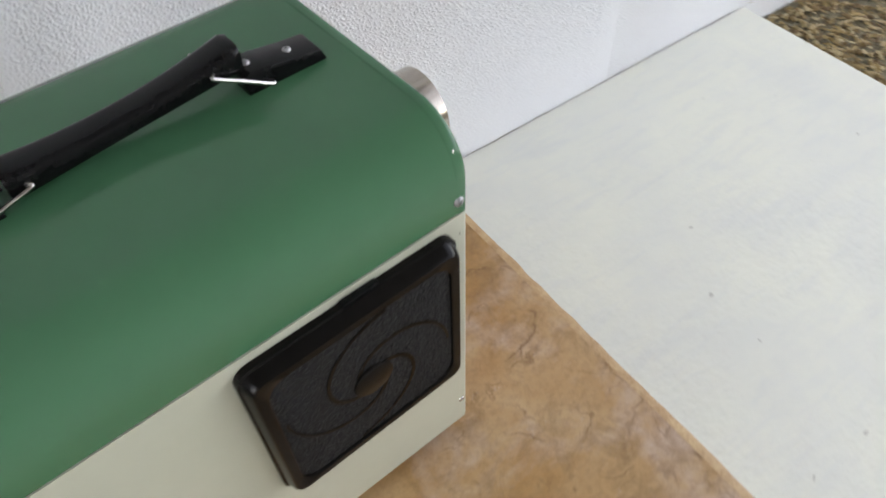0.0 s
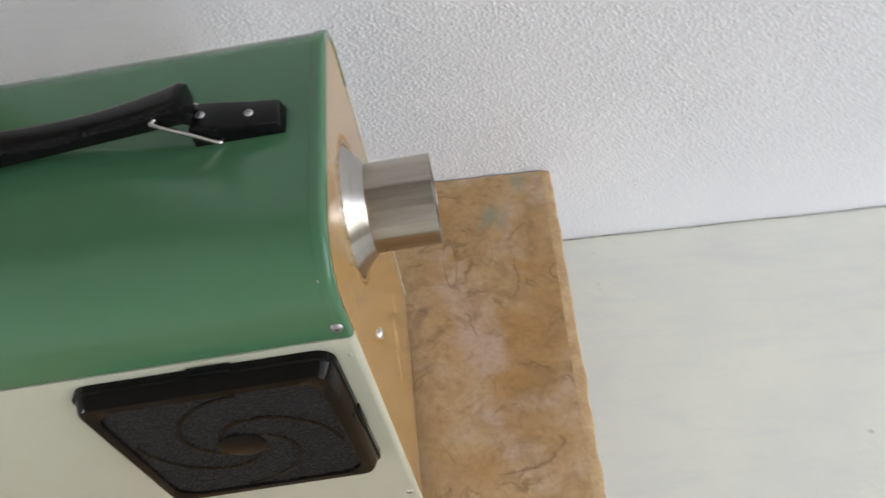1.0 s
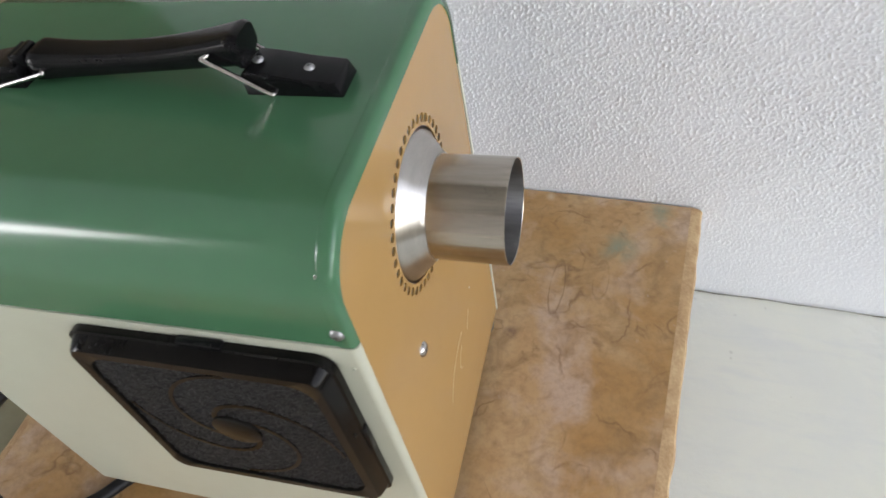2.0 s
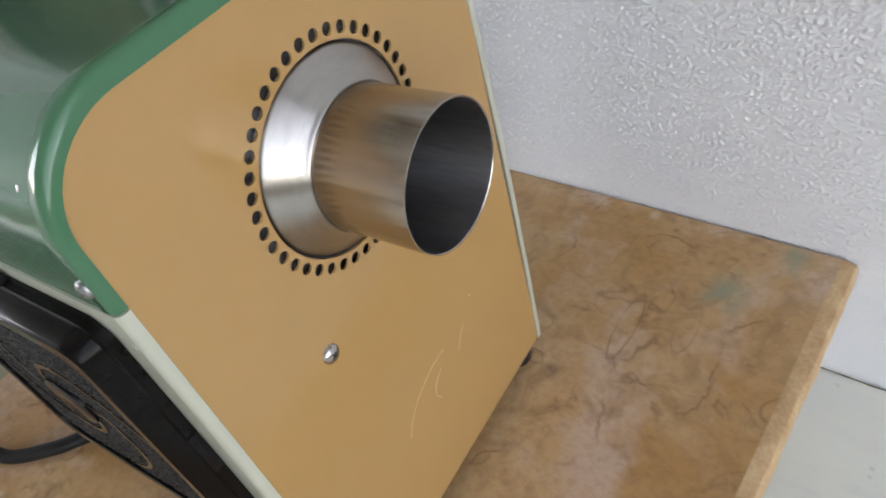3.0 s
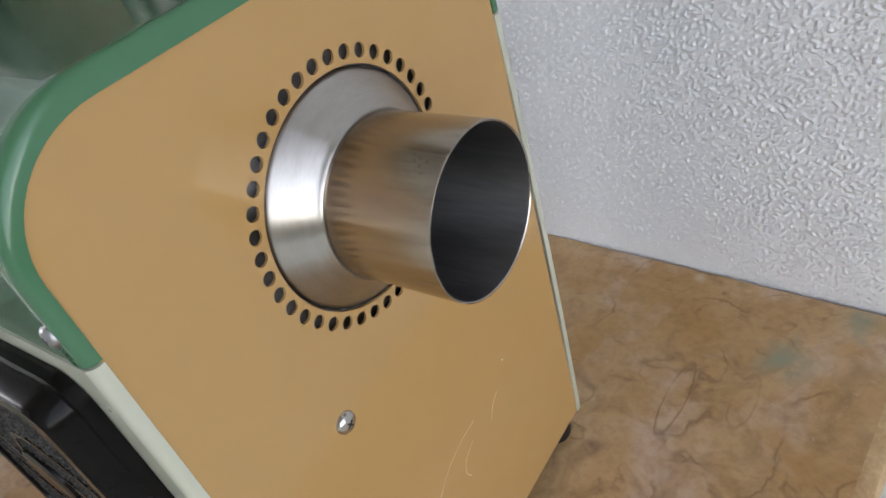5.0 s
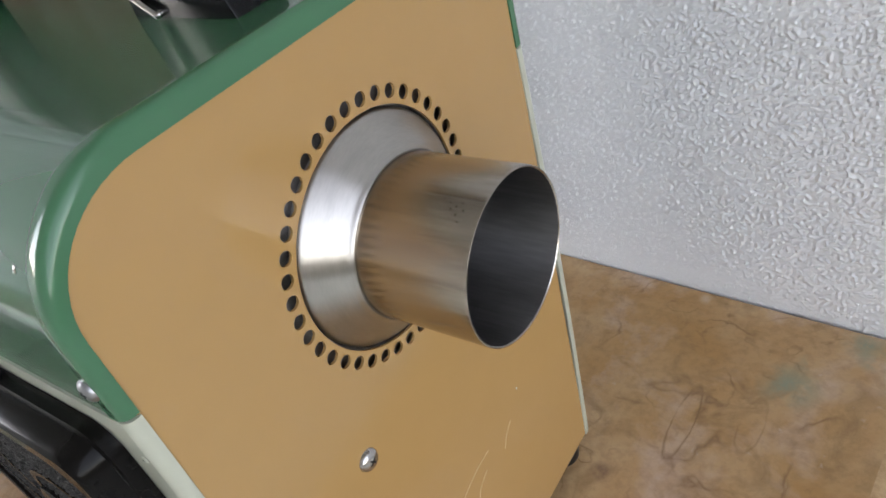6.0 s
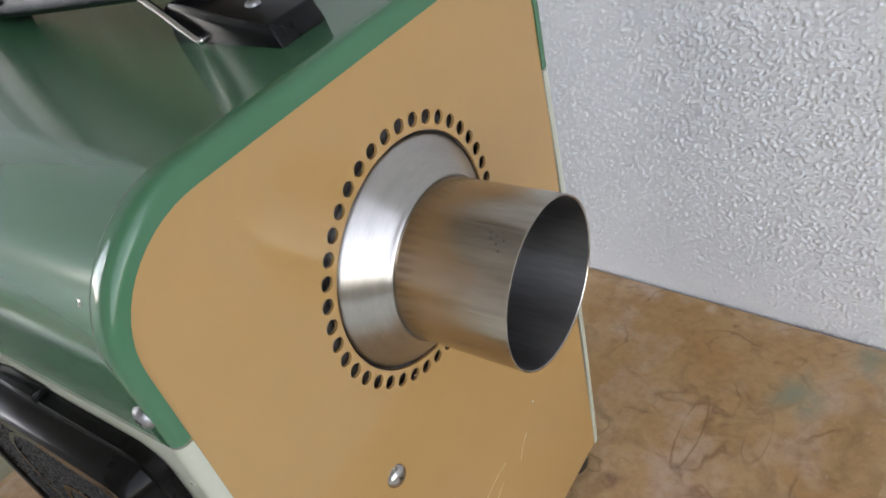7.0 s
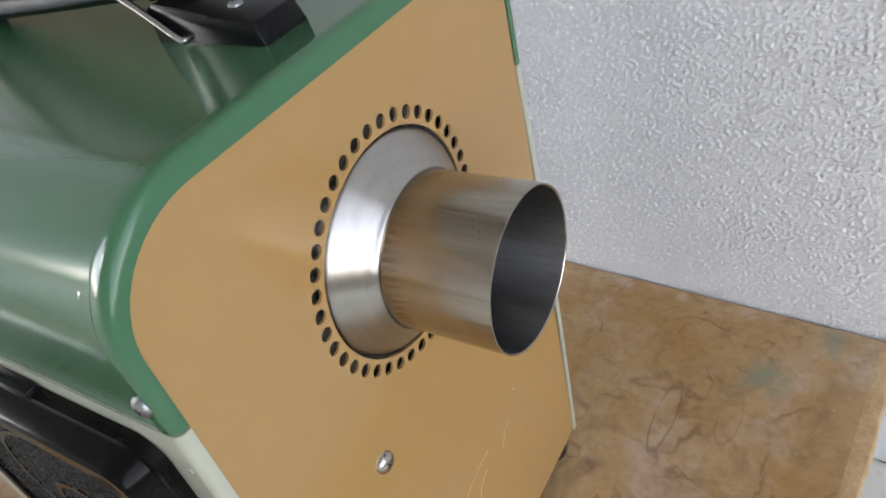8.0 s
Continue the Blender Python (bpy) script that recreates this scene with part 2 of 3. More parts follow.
# ---- mesh helpers ----
def part(name, bm, mat, parent=None, label="", angle=35, normals=True):
    """Links a bmesh as one mesh object under a thing or a part."""
    if normals:
        bmesh.ops.recalc_face_normals(bm, faces=bm.faces[:])
    me = bpy.data.meshes.new(name)
    bm.to_mesh(me)
    bm.free()
    me.materials.append(mat)
    me.polygons.foreach_set("use_smooth", [True] * len(me.polygons))
    me.set_sharp_from_angle(angle=radians(angle))
    ob = new(name, me)
    ob.parent = parent
    return tagged(ob, label) if label else ob


def block(x0, x1, y0, y1, z0, z1, bevel=0.0, segments=2):
    bm = bmesh.new()
    bmesh.ops.create_cube(bm, size=1)
    for v in bm.verts:
        v.co = ((x0 + x1) / 2 + v.co.x * (x1 - x0), (y0 + y1) / 2 + v.co.y * (y1 - y0), (z0 + z1) / 2 + v.co.z * (z1 - z0))
    if bevel:
        bmesh.ops.bevel(bm, geom=bm.edges[:], offset=bevel, segments=segments, profile=0.5, affect="EDGES")
    return bm


def lathe(profile, n=64, close=False):
    """Turns (axial, radius) points about the x axis; a radius of 0 closes the end."""
    bm = bmesh.new()
    rings = []
    for x, r in profile:
        if r <= 0:
            rings.append([bm.verts.new((x, 0, 0))])
        else:
            rings.append([bm.verts.new((x, r * math.cos(2 * math.pi * i / n), r * math.sin(2 * math.pi * i / n))) for i in range(n)])
    pairs = list(zip(rings, rings[1:])) + ([(rings[-1], rings[0])] if close else [])
    for a, b in pairs:
        for i in range(n):
            j = (i + 1) % n
            if len(a) == 1 and len(b) > 1:
                bm.faces.new((a[0], b[i], b[j]))
            elif len(b) == 1 and len(a) > 1:
                bm.faces.new((a[i], b[0], a[j]))
            else:
                bm.faces.new((a[i], b[i], b[j], a[j]))
    return bm


def moved(bm, m):
    bmesh.ops.transform(bm, matrix=m, verts=bm.verts[:])
    return bm


def tube(points, radius, n=12, steps=8, flat=1.0):
    """A round bar along a smooth line through the points."""
    pts = [Vector(p) for p in points]
    line = []
    for i in range(len(pts) - 1):
        p0, p1, p2, p3 = pts[max(i - 1, 0)], pts[i], pts[i + 1], pts[min(i + 2, len(pts) - 1)]
        for s in range(steps):
            t = s / steps
            line.append(0.5 * (2 * p1 + (p2 - p0) * t + (2 * p0 - 5 * p1 + 4 * p2 - p3) * t * t + (3 * p1 - p0 - 3 * p2 + p3) * t ** 3))
    line.append(pts[-1])
    bm = bmesh.new()
    rings, side = [], None
    for i, p in enumerate(line):
        d = (line[min(i + 1, len(line) - 1)] - line[max(i - 1, 0)]).normalized()
        if side is None:
            side = d.orthogonal().normalized()
        side = (side - d * side.dot(d)).normalized()
        up = d.cross(side)
        rings.append([bm.verts.new(p + radius * (math.cos(2 * math.pi * k / n) * side + flat * math.sin(2 * math.pi * k / n) * up)) for k in range(n)])
    for a, b in zip(rings, rings[1:]):
        for k in range(n):
            bm.faces.new((a[k], b[k], b[(k + 1) % n], a[(k + 1) % n]))
    bm.faces.new(rings[0])
    bm.faces.new(rings[-1][::-1])
    return bm


def rounded_square(cx, cz, half, r, seg=6):
    """Outline in the x-z plane, as (x, z)."""
    out = []
    for sx, sz, a0 in ((1, 1, 0), (-1, 1, 90), (-1, -1, 180), (1, -1, 270)):
        for k in range(seg + 1):
            a = radians(a0 + 90 * k / seg)
            out.append((cx + sx * (half - r) + r * math.cos(a), cz + sz * (half - r) + r * math.sin(a)))
    return out


def rings_y(outlines, cap_last=False, cap_first=False):
    """Skin through equal outlines [(y, [(x, z)...])]."""
    bm = bmesh.new()
    rings = [[bm.verts.new((x, y, z)) for x, z in pts] for y, pts in outlines]
    for a, b in zip(rings, rings[1:]):
        for i in range(len(a)):
            j = (i + 1) % len(a)
            bm.faces.new((a[i], b[i], b[j], a[j]))
    if cap_last:
        bm.faces.new(rings[-1])
    if cap_first:
        bm.faces.new(rings[0])
    return bm


def thing(name, label, category, kind="", group=""):
    return tagged(new(name), label, category, group, kind)


# ---- the porch ----
def porch_part(name, bm, mat, label, category, kind="structure"):
    ob = part(name, bm, mat)
    ob.matrix_world = PORCH
    return tagged(ob, label, category, kind=kind)


JAMB = -0.325                                   # where the wall ends at the doorway
wall = porch_part("wall_north", block(JAMB, 3.6, 0, 0.2, FLOOR - 0.3, 2.3, 0.008, 3), STUCCO, "white stucco wall with a fine pebbly texture", "wall")
porch_part("wall_north_west", block(-4.5, JAMB - 0.9, 0, 0.2, FLOOR - 0.3, 2.3, 0.008, 3), STUCCO, "white stucco wall beyond the doorway", "wall")
porch_part("wall_north_head", block(JAMB - 0.8985, JAMB - 0.0015, 0.001, 0.199, FLOOR + 2.06, 2.299), STUCCO, "white stucco wall over the doorway", "wall")
porch_part("door_sill", block(JAMB - 0.8985, JAMB - 0.0015, 0.0, 0.22, FLOOR - 0.16, FLOOR, 0.003), CONCRETE, "whitewashed concrete door sill", "sill")
# Added low block, darker and more olive than the floor.
porch_part("olive_block", block(JAMB - 0.92, JAMB - 0.035, -0.64, -0.0005, FLOOR, FLOOR + 0.02, 0.004), OLIVE, "low dull olive block added before the door", "step")
door = tagged(new("door_1"), "closed brown varnished wooden door in a white wall", "door", kind="structure")
for u0, u1, z0, z1 in ((JAMB - 0.897, JAMB - 0.832, FLOOR, FLOOR + 2.058), (JAMB - 0.068, JAMB - 0.003, FLOOR, FLOOR + 2.058), (JAMB - 0.830, JAMB - 0.070, FLOOR + 1.992, FLOOR + 2.058)):
    part("door_frame", block(u0, u1, 0.085, 0.165, z0, z1, 0.004), WOOD, door)
for k in range(6):
    part("board", block(JAMB - 0.829 + 0.1264 * k, JAMB - 0.829 + 0.1264 * k + 0.1240, 0.105, 0.145, FLOOR + 0.006, FLOOR + 1.989, 0.004), WOOD, door)
door.matrix_world = PORCH


def blurred(field, su, sv):
    """Smooths a field that wraps round, by su and sv cells."""
    fu, fv = np.fft.fftfreq(field.shape[0])[:, None], np.fft.fftfreq(field.shape[1])[None, :]
    out = np.real(np.fft.ifft2(np.fft.fft2(field) * np.exp(-2 * (math.pi ** 2) * ((fu * su) ** 2 + (fv * sv) ** 2))))
    return (out - out.mean()) / out.std()


def stucco_coat(u0, u1, z0, z1, step):
    """The thrown coat on the wall: small lumps, fewer near the floor and in patches."""
    gen = np.random.default_rng(11)
    nu, nz = int((u1 - u0) / step), int((z1 - z0) / step)
    mm = 0.001 / step
    raw = gen.standard_normal((nu, nz))
    lump = blurred(raw, 0.58 * mm, 0.52 * mm) - 0.55 * blurred(raw, 1.6 * mm, 1.3 * mm)
    lump = np.tanh(np.clip(lump / lump.std() - 0.35, 0, None) * 1.1)
    small = blurred(gen.standard_normal((nu, nz)), 2.6 * mm, 1.4 * mm)
    broad = blurred(gen.standard_normal((nu, nz)), 14 * mm, 9 * mm)
    patch = np.clip(0.95 + 0.13 * blurred(gen.standard_normal((nu, nz)), 26 * mm, 15 * mm), 0.45, 1.3)
    u, z = np.meshgrid(np.linspace(u0, u1, nu), np.linspace(z0, z1, nz), indexing="ij")
    low = np.clip((z - FLOOR - 0.02) / 0.16, 0.0, 1.0)
    edge = np.clip(np.minimum(u - u0, u1 - u) / 0.03, 0, 1) * np.clip((z1 - z) / 0.03, 0, 1)
    h = 0.0003 + edge * ((0.20 + 0.80 * low) * (0.00112 * lump * patch + 0.00013 * small) + 0.00012 * (broad + 2.2).clip(0, 4.5))
    co = np.stack((u, -h, z), axis=-1).reshape(-1, 3)
    i = (np.arange(nu - 1)[:, None] * nz + np.arange(nz - 1)[None, :]).ravel()
    quads = np.stack((i, i + nz, i + nz + 1, i + 1), axis=1)
    me = bpy.data.meshes.new("stucco_coat")
    me.vertices.add(len(co))
    me.vertices.foreach_set("co", co.ravel())
    me.loops.add(quads.size)
    me.loops.foreach_set("vertex_index", quads.ravel())
    me.polygons.add(len(quads))
    me.polygons.foreach_set("loop_start", np.arange(len(quads)) * 4)
    me.polygons.foreach_set("use_smooth", np.ones(len(quads), dtype=bool))
    me.update(calc_edges=True)
    me.materials.append(COAT)
    return me


coat = new("stucco_coat", stucco_coat(-0.14, 0.50, FLOOR - 0.002, 0.37, 0.00075))
coat.parent = wall
tagged(coat, "lumpy white stucco coat")
porch_part("floor", block(-4.5, 0.7775, -2.999, -0.0002, FLOOR - 0.16, FLOOR, 0.004), CONCRETE, "whitewashed concrete porch floor with faint stains", "floor")
# Unseen wall, added to block light from the west.
porch_part("unseen_wall_west", block(-1.50, -1.30, -0.84, -0.001, FLOOR + 0.001, 2.3), STUCCO, "unseen white stucco wall added to hold back west light", "wall")
# Out of view; added to shut off low sky from the south.
porch_part("unseen_wall_south", block(-3.7, 1.8, -3.2, -3.0, FLOOR - 0.1, 2.3), FAR_WALL, "unseen pale wall added to cut the south light", "wall")
# Roof out of view, added to narrow the band of sky.
porch_part("ceiling", block(-4.2, 1.8, -3.2, 0.2, 2.302, 2.4), CEIL, "unseen roof added to limit the sky light", "ceiling")
g = bmesh.new()
bmesh.ops.create_grid(g, x_segments=2, y_segments=2, size=400)
ground = part("ground", moved(g, Matrix.Translation((0, 0, FLOOR - 0.05))), GROUND)
tagged(ground, "straw-coloured gravel ground beside the porch", "ground", kind="structure")

# ---- the slab ----
slab = thing("slab", "brown veined marble slab with pale worn edges, near the wall", "slab")
slab.matrix_world = SLABM
SU0, SU1, SV0 = -0.482, 0.0, -0.53
part("slab_top", block(SU0 + 0.0095, SU1 - 0.0095, SV0 + 0.0095, -0.002, SLAB - 0.022, SLAB), MARBLE, slab)


def edge_strip(a, b, inward, z, w=0.0095):
    """A worn, chamfered border between a and b."""
    bm = bmesh.new()
    d = (Vector(b) - Vector(a))
    n = max(2, int(d.length / 0.006))
    prof = ((0, 0.0), (0.5, -0.0008), (0.85, -0.0022), (1, -0.0050), (0.97, -0.022), (0, -0.022))
    rows = []
    for i in range(n + 1):
        p = Vector(a) + d * i / n
        wob = 0.0012 * noise.noise((p.x * 60, p.y * 60, 3))
        rows.append([bm.verts.new((p.x - inward[0] * f * (w + wob), p.y - inward[1] * f * (w + wob), z + h)) for f, h in prof])
    for r, q in zip(rows, rows[1:]):
        for k in range(len(prof)):
            bm.faces.new((r[k], q[k], q[(k + 1) % len(prof)], r[(k + 1) % len(prof)]))
    bm.faces.new(rows[0])
    bm.faces.new(rows[-1][::-1])
    return bm


part("slab_edge", edge_strip((SU1 - 0.0095, SV0), (SU1 - 0.0095, -0.002), (-1, 0), SLAB), EDGE, slab, "pale worn edge")
part("slab_edge", edge_strip((SU0 + 0.0095, SV0), (SU0 + 0.0095, -0.002), (1, 0), SLAB), EDGE, slab, "pale worn edge")
part("slab_edge", edge_strip((SU0 + 0.0095, SV0 + 0.0095), (SU1 - 0.0095, SV0 + 0.0095), (0, 1), SLAB), EDGE, slab, "pale worn edge")
support = part("support_block", block(SU0 + 0.06, SU0 + 0.16, SV0 + 0.05, -0.05, FLOOR, SLAB - 0.022, 0.003), CONCRETE)
support.matrix_world = SLABM
tagged(support, "whitewashed concrete block under the marble slab", "block", "blocks under the slab")
copy_thing(support, SLABM @ Matrix.Translation((0.2, 0, 0)))

# ---- the machine ----
machine = thing("blower_box", "green, cream and tan metal blower box standing on a marble slab", "blower")


def arc(cy, cz, r, a0, a1, n):
    return [(cy + r * math.cos(radians(a0 + (a1 - a0) * i / n)), cz + r * math.sin(radians(a0 + (a1 - a0) * i / n))) for i in range(n + 1)]


R = 0.033


def hood(inset):
    """Outline of the top cover across the machine, as (y, z)."""
    r = R - inset
    line = [(inset, SEAM)] + arc(R, TOP - R, r, 180, 90, 14) + arc(W - R, TOP - R, r, 90, 0, 14) + [(W - inset, SEAM)]
    low = TOP - R
    line = [(y, z if z < low else low + (z - low) * (R - 1.5 * inset) / r) for y, z in line]
    return [(y, z - 0.004 * (y - R) * (z - SEAM) / (TOP - SEAM)) for y, z in line]


def folded(outline, rear, lip, skin=0.0012, bead=0.0):
    """A sheet with its front edge folded inwards, swept along the machine."""
    f = 0.0030
    st = [(rear, bead), (-0.0078, bead), (-0.0070, bead * 0.5), (-0.0062, 0.0), (-0.0034, 0.0)]
    st += [(-f + f * math.sin(radians(a)), f * (1 - math.cos(radians(a)))) for a in (0, 20, 40, 60, 75, 90)]
    st += [(0, lip), (-0.0030, lip), (-0.0030, skin * 1.5), (rear, skin * 1.5)]
    bm = bmesh.new()
    rows = [[bm.verts.new((x, y, z)) for y, z in outline(i)] for x, i in st]
    for a, b in zip(rows, rows[1:] + rows[:1]):
        for i in range(len(a) - 1):
            bm.faces.new((a[i], b[i], b[i + 1], a[i + 1]))
    for i in (0, -1):
        bm.faces.new([r[i] for r in rows])
    for v in bm.verts:                          # the fold at the wall side is tighter
        if v.co.y > W - 0.03 and -0.0031 < v.co.x < 0:
            v.co.x *= 0.25
    return bm


cover = part("cover", folded(hood, -L, RIM, bead=0.00045), GREEN, machine, "glossy green enamelled cover", angle=50)


def side_sheet(y, sign):
    """One cream side, with its lower rear corner cut off."""
    def outline(i):
        bow = 0.0020 if sign < 0 else 0.0
        return [(y + sign * i + bow * math.sin(math.pi * k / 8), (SEAM - 0.0008) * k / 8) for k in range(9)]
    return folded(outline, -L, RIM)


def cut_corner(bm):
    for v in bm.verts:
        if v.co.x < -0.2 and v.co.z < 0.01:
            v.co.z = 0.010
    return bm


part("side_panel", cut_corner(side_sheet(0.0, 1)), CREAM, machine, "cream enamelled side panel", angle=50)
part("side_panel", cut_corner(side_sheet(W, -1)), CREAM, machine, "cream enamelled side panel", angle=50)
part("base_plate", block(-L + 0.004, -0.0035, 0.0045, W - 0.0045, 0.0, 0.002), GALV, machine)
part("rear_panel", block(-L - 0.0015, -L + 0.001, 0.004, W - 0.004, 0.012, TOP - 0.016, 0.0005), TAN, machine)


def front_panel():
    """A tan plate with a ring of forty vent holes round the outlet."""
    bm = bmesh.new()

    def loop(pts):
        vs = [bm.verts.new((0, y, z)) for y, z in pts]
        for i in range(len(vs)):
            bm.edges.new((vs[i], vs[(i + 1) % len(vs)]))
    top = hood(RIM - 0.0006)
    loop([(RIM - 0.0006, 0.0005)] + top + [(W - RIM + 0.0006, 0.0005)])
    loop(arc(YC, ZC, 0.0373, 0, 360, 96)[:-1])
    for i in range(40):
        a = radians(9 * i + 0.2)
        loop(arc(YC + 0.041 * math.cos(a), ZC + 0.041 * math.sin(a), 0.00222, 0, 360, 16)[:-1])
    bmesh.ops.triangle_fill(bm, use_beauty=True, use_dissolve=False, edges=bm.edges[:], normal=(1, 0, 0))
    got = bmesh.ops.extrude_face_region(bm, geom=bm.faces[:])
    for v in got["geom"]:
        if isinstance(v, bmesh.types.BMVert):
            v.co.x = -0.0009
    return moved(bm, Matrix.Translation((-0.0006, 0, 0)))


part("front_panel", front_panel(), TAN, machine, "tan enamelled front panel with a ring of vent holes", angle=30)
# Added plate; its dark colour stands for the shade behind the vent holes.
part("vent_shade_plate", block(-0.0620, -0.0605, 0.01, W - 0.01, 0.10, TOP - 0.012), DARK, machine)
# The ring's dark tone includes the shade inside the holes.
part("inner_ring", moved(lathe([(-0.0062, 0.0350), (-0.0052, 0.0350), (-0.0050, 0.0452), (-0.0060, 0.0455)], 64, True), Matrix.Translation((0, YC, ZC))), BORE, machine, "metal ring behind the vent holes, shade in its colour")

AXIS = Matrix.Translation((0, YC, ZC))
flange = part("outlet_flange", moved(lathe([(-0.0560, 0.0330), (-0.0120, 0.0346), (-0.0050, 0.0362), (-0.0034, 0.0365), (-0.0018, 0.0364), (-0.0004, 0.0355), (0.0070, 0.0269), (0.0080, 0.0260), (0.0086, 0.0257), (0.0088, 0.0254), (0.0086, 0.0250),
                                            (0.0080, 0.0240), (-0.0016, 0.0340), (-0.0120, 0.0338), (-0.0560, 0.0324)], 96, True), AXIS), SPUN, machine, "spun steel flange cone")
part("outlet_tube", moved(lathe([(0.0070, 0.0248), (0.0432, 0.0250), (0.0440, 0.0249), (0.0441, 0.0246), (0.0438, 0.0243)], 96), AXIS),
     STEEL, flange, "brushed stainless outlet tube")
# Inner face takes a darker steel than the tube, as painted shade.
part("tube_bore", moved(lathe([(0.0438, 0.0243), (0.0434, 0.0242), (-0.06, 0.0240), (-0.06, 0)], 96), AXIS), BORE, flange, "inner bore of the tube, shade in its colour")


def screw(name, place, out, head, parent, turn=20.0, mat=CHROME):
    """A domed cross-head screw."""
    r = head / 2
    m = Matrix.Translation(place) @ Vector(out).to_track_quat("X", "Z").to_matrix().to_4x4() @ Matrix.Rotation(radians(turn), 4, "X")
    dome = [(-0.0004, r * 0.9), (0, r), (0.12 * head, r * 0.93), (0.22 * head, r * 0.72), (0.27 * head, r * 0.42), (0.285 * head, 0)]
    ob = part(name, moved(lathe(dome, 28), m), mat, parent)
    # Raised dark bars carry the shade of the cross slots in their colour.
    for a in (0, 90):
        arm = block(0.245 * head, 0.295 * head, -r * 0.38, r * 0.38, -r * 0.085, r * 0.085, r * 0.03, 1)
        part("cross_slot", moved(arm, m @ Matrix.Rotation(radians(a), 4, "X")), DARK, ob)
    return ob


screw("panel_screw", (-0.0006, 0.0499, 0.1461), (1, 0, 0), 0.0082, machine, 35)
screw("cover_screw", (-0.0058, 0.0003, 0.2335), (0, -1, 0), 0.0062, machine, 10, GALV)
screw("cover_screw", (-0.0058, W - 0.0003, 0.2335), (0, 1, 0), 0.0062, machine, 40, GALV)
screw("cover_screw", (-0.2357, 0.0003, 0.2335), (0, -1, 0), 0.0062, machine, 70, GALV)
screw("side_screw", (-0.0053, 0.0002, 0.0287), (0, -1, 0), 0.0050, machine, 25)
screw("side_rivet", (-0.0051, 0.0004, 0.2094), (0, -1, 0), 0.0026, machine, 0, CREAM)
part("paint_chip", moved(block(-0.0004, 0.0004, -0.0002, 0.0002, -0.0008, 0.0008, 0.0001), Matrix.Translation((-0.0063, 0.0032, 0.2648)) @ pose(0, 0, 0, -30, 0, 0)), CHROME, machine, "tiny bare chip in the green paint")
part("paint_speck", moved(lathe([(0, 0.0005), (0.0002, 0.0004), (0.0003, 0)], 10), Matrix.Translation((-0.0006, 0.1308, 0.0907))), CREAM, machine, "tiny pale speck")

for k, (x, y) in enumerate(((-0.010, 0.0145), (-0.010, W - 0.0145), (-0.20, 0.0145), (-0.20, W - 0.0145))):
    part("rubber_foot", moved(lathe([(SLAB, 0.0), (SLAB, 0.0075), (SLAB + 0.002, 0.0085), (0.0005, 0.0095), (0.0005, 0)], 28), Matrix.Translation((x, y, 0)) @ pose(0, 0, 0, 0, -90, 0)), RUBBER, machine)

for line in (((0.1029, 0.0822), (0.0945, 0.0817), (0.0858, 0.0792), (0.0780, 0.0752), (0.0700, 0.0680), (0.0655, 0.0610)),
             ((0.1214, 0.0800), (0.1165, 0.0760), (0.1132, 0.0702)), ((0.0985, 0.0740), (0.0920, 0.0700), (0.0895, 0.0640), (0.0915, 0.0590))):
    part("scratch", tube([(-0.00055, y, z) for y, z in line], 0.00016, 6, 6), SCRATCH, machine, "fine pale scratch in the tan paint")
for k, (x, a) in enumerate(((0.0335, 123), (0.0345, 112), (0.0352, 116), (0.0358, 121), (0.0366, 114), (0.0372, 119), (0.0380, 111), (0.0384, 123), (0.0390, 116))):
    mark = moved(block(-0.00011, 0.00011, 0, 0.0002 + 0.0002 * (k % 3), -0.0001, 0.00004), AXIS @ Matrix.Rotation(radians(a - 90), 4, "X") @ Matrix.Translation((x, 0, 0.02498)))
    part("engraved_mark", mark, DARK, flange)

# ---- fan filter on the side ----
FX, FZ, FH = -0.0746, 0.1552, 0.0630
frame_bm = rings_y([(-0.0002, rounded_square(FX, FZ, FH, 0.009)), (-0.0040, rounded_square(FX, FZ, FH, 0.009)),
                    (-0.0046, rounded_square(FX, FZ, FH - 0.0012, 0.009)), (-0.0104, rounded_square(FX, FZ, FH - 0.0030, 0.008)),
                    (-0.0116, rounded_square(FX, FZ, FH - 0.0042, 0.007)), (-0.0116, rounded_square(FX, FZ, FH - 0.0088, 0.012)),
                    (-0.0112, rounded_square(FX, FZ, FH - 0.0094, 0.012)), (-0.0060, rounded_square(FX, FZ, FH - 0.0096, 0.012))])
fan = part("fan_filter", frame_bm, FRAME, machine, "black plastic fan filter frame", angle=30)


def foam_bed():
    """Open-pored foam: a rim and a face of coarse uneven grains."""
    bm = rings_y([(-0.0062, rounded_square(FX, FZ, FH - 0.0094, 0.012)), (-0.0092, rounded_square(FX, FZ, FH - 0.0096, 0.012))], cap_last=True)
    rnd = random.Random(8)
    n, half = 136, FH - 0.0098
    grid = {}
    for i in range(n + 1):
        for j in range(n + 1):
            x, z = half * (2 * i / n - 1), half * (2 * j / n - 1)
            cx, cz = max(abs(x) - half + 0.012, 0), max(abs(z) - half + 0.012, 0)
            if math.hypot(cx, cz) <= 0.012:
                rise = rnd.random() ** 1.6 * 0.0010
                grid[i, j] = bm.verts.new((FX + x + rnd.uniform(-0.0003, 0.0003), -0.0096 - rise, FZ + z + rnd.uniform(-0.0003, 0.0003)))
    for i, j in list(grid):
        corners = [grid.get((i + a, j + b)) for a, b in ((0, 0), (1, 0), (1, 1), (0, 1))]
        if all(corners):
            bm.faces.new(corners)
    return bm


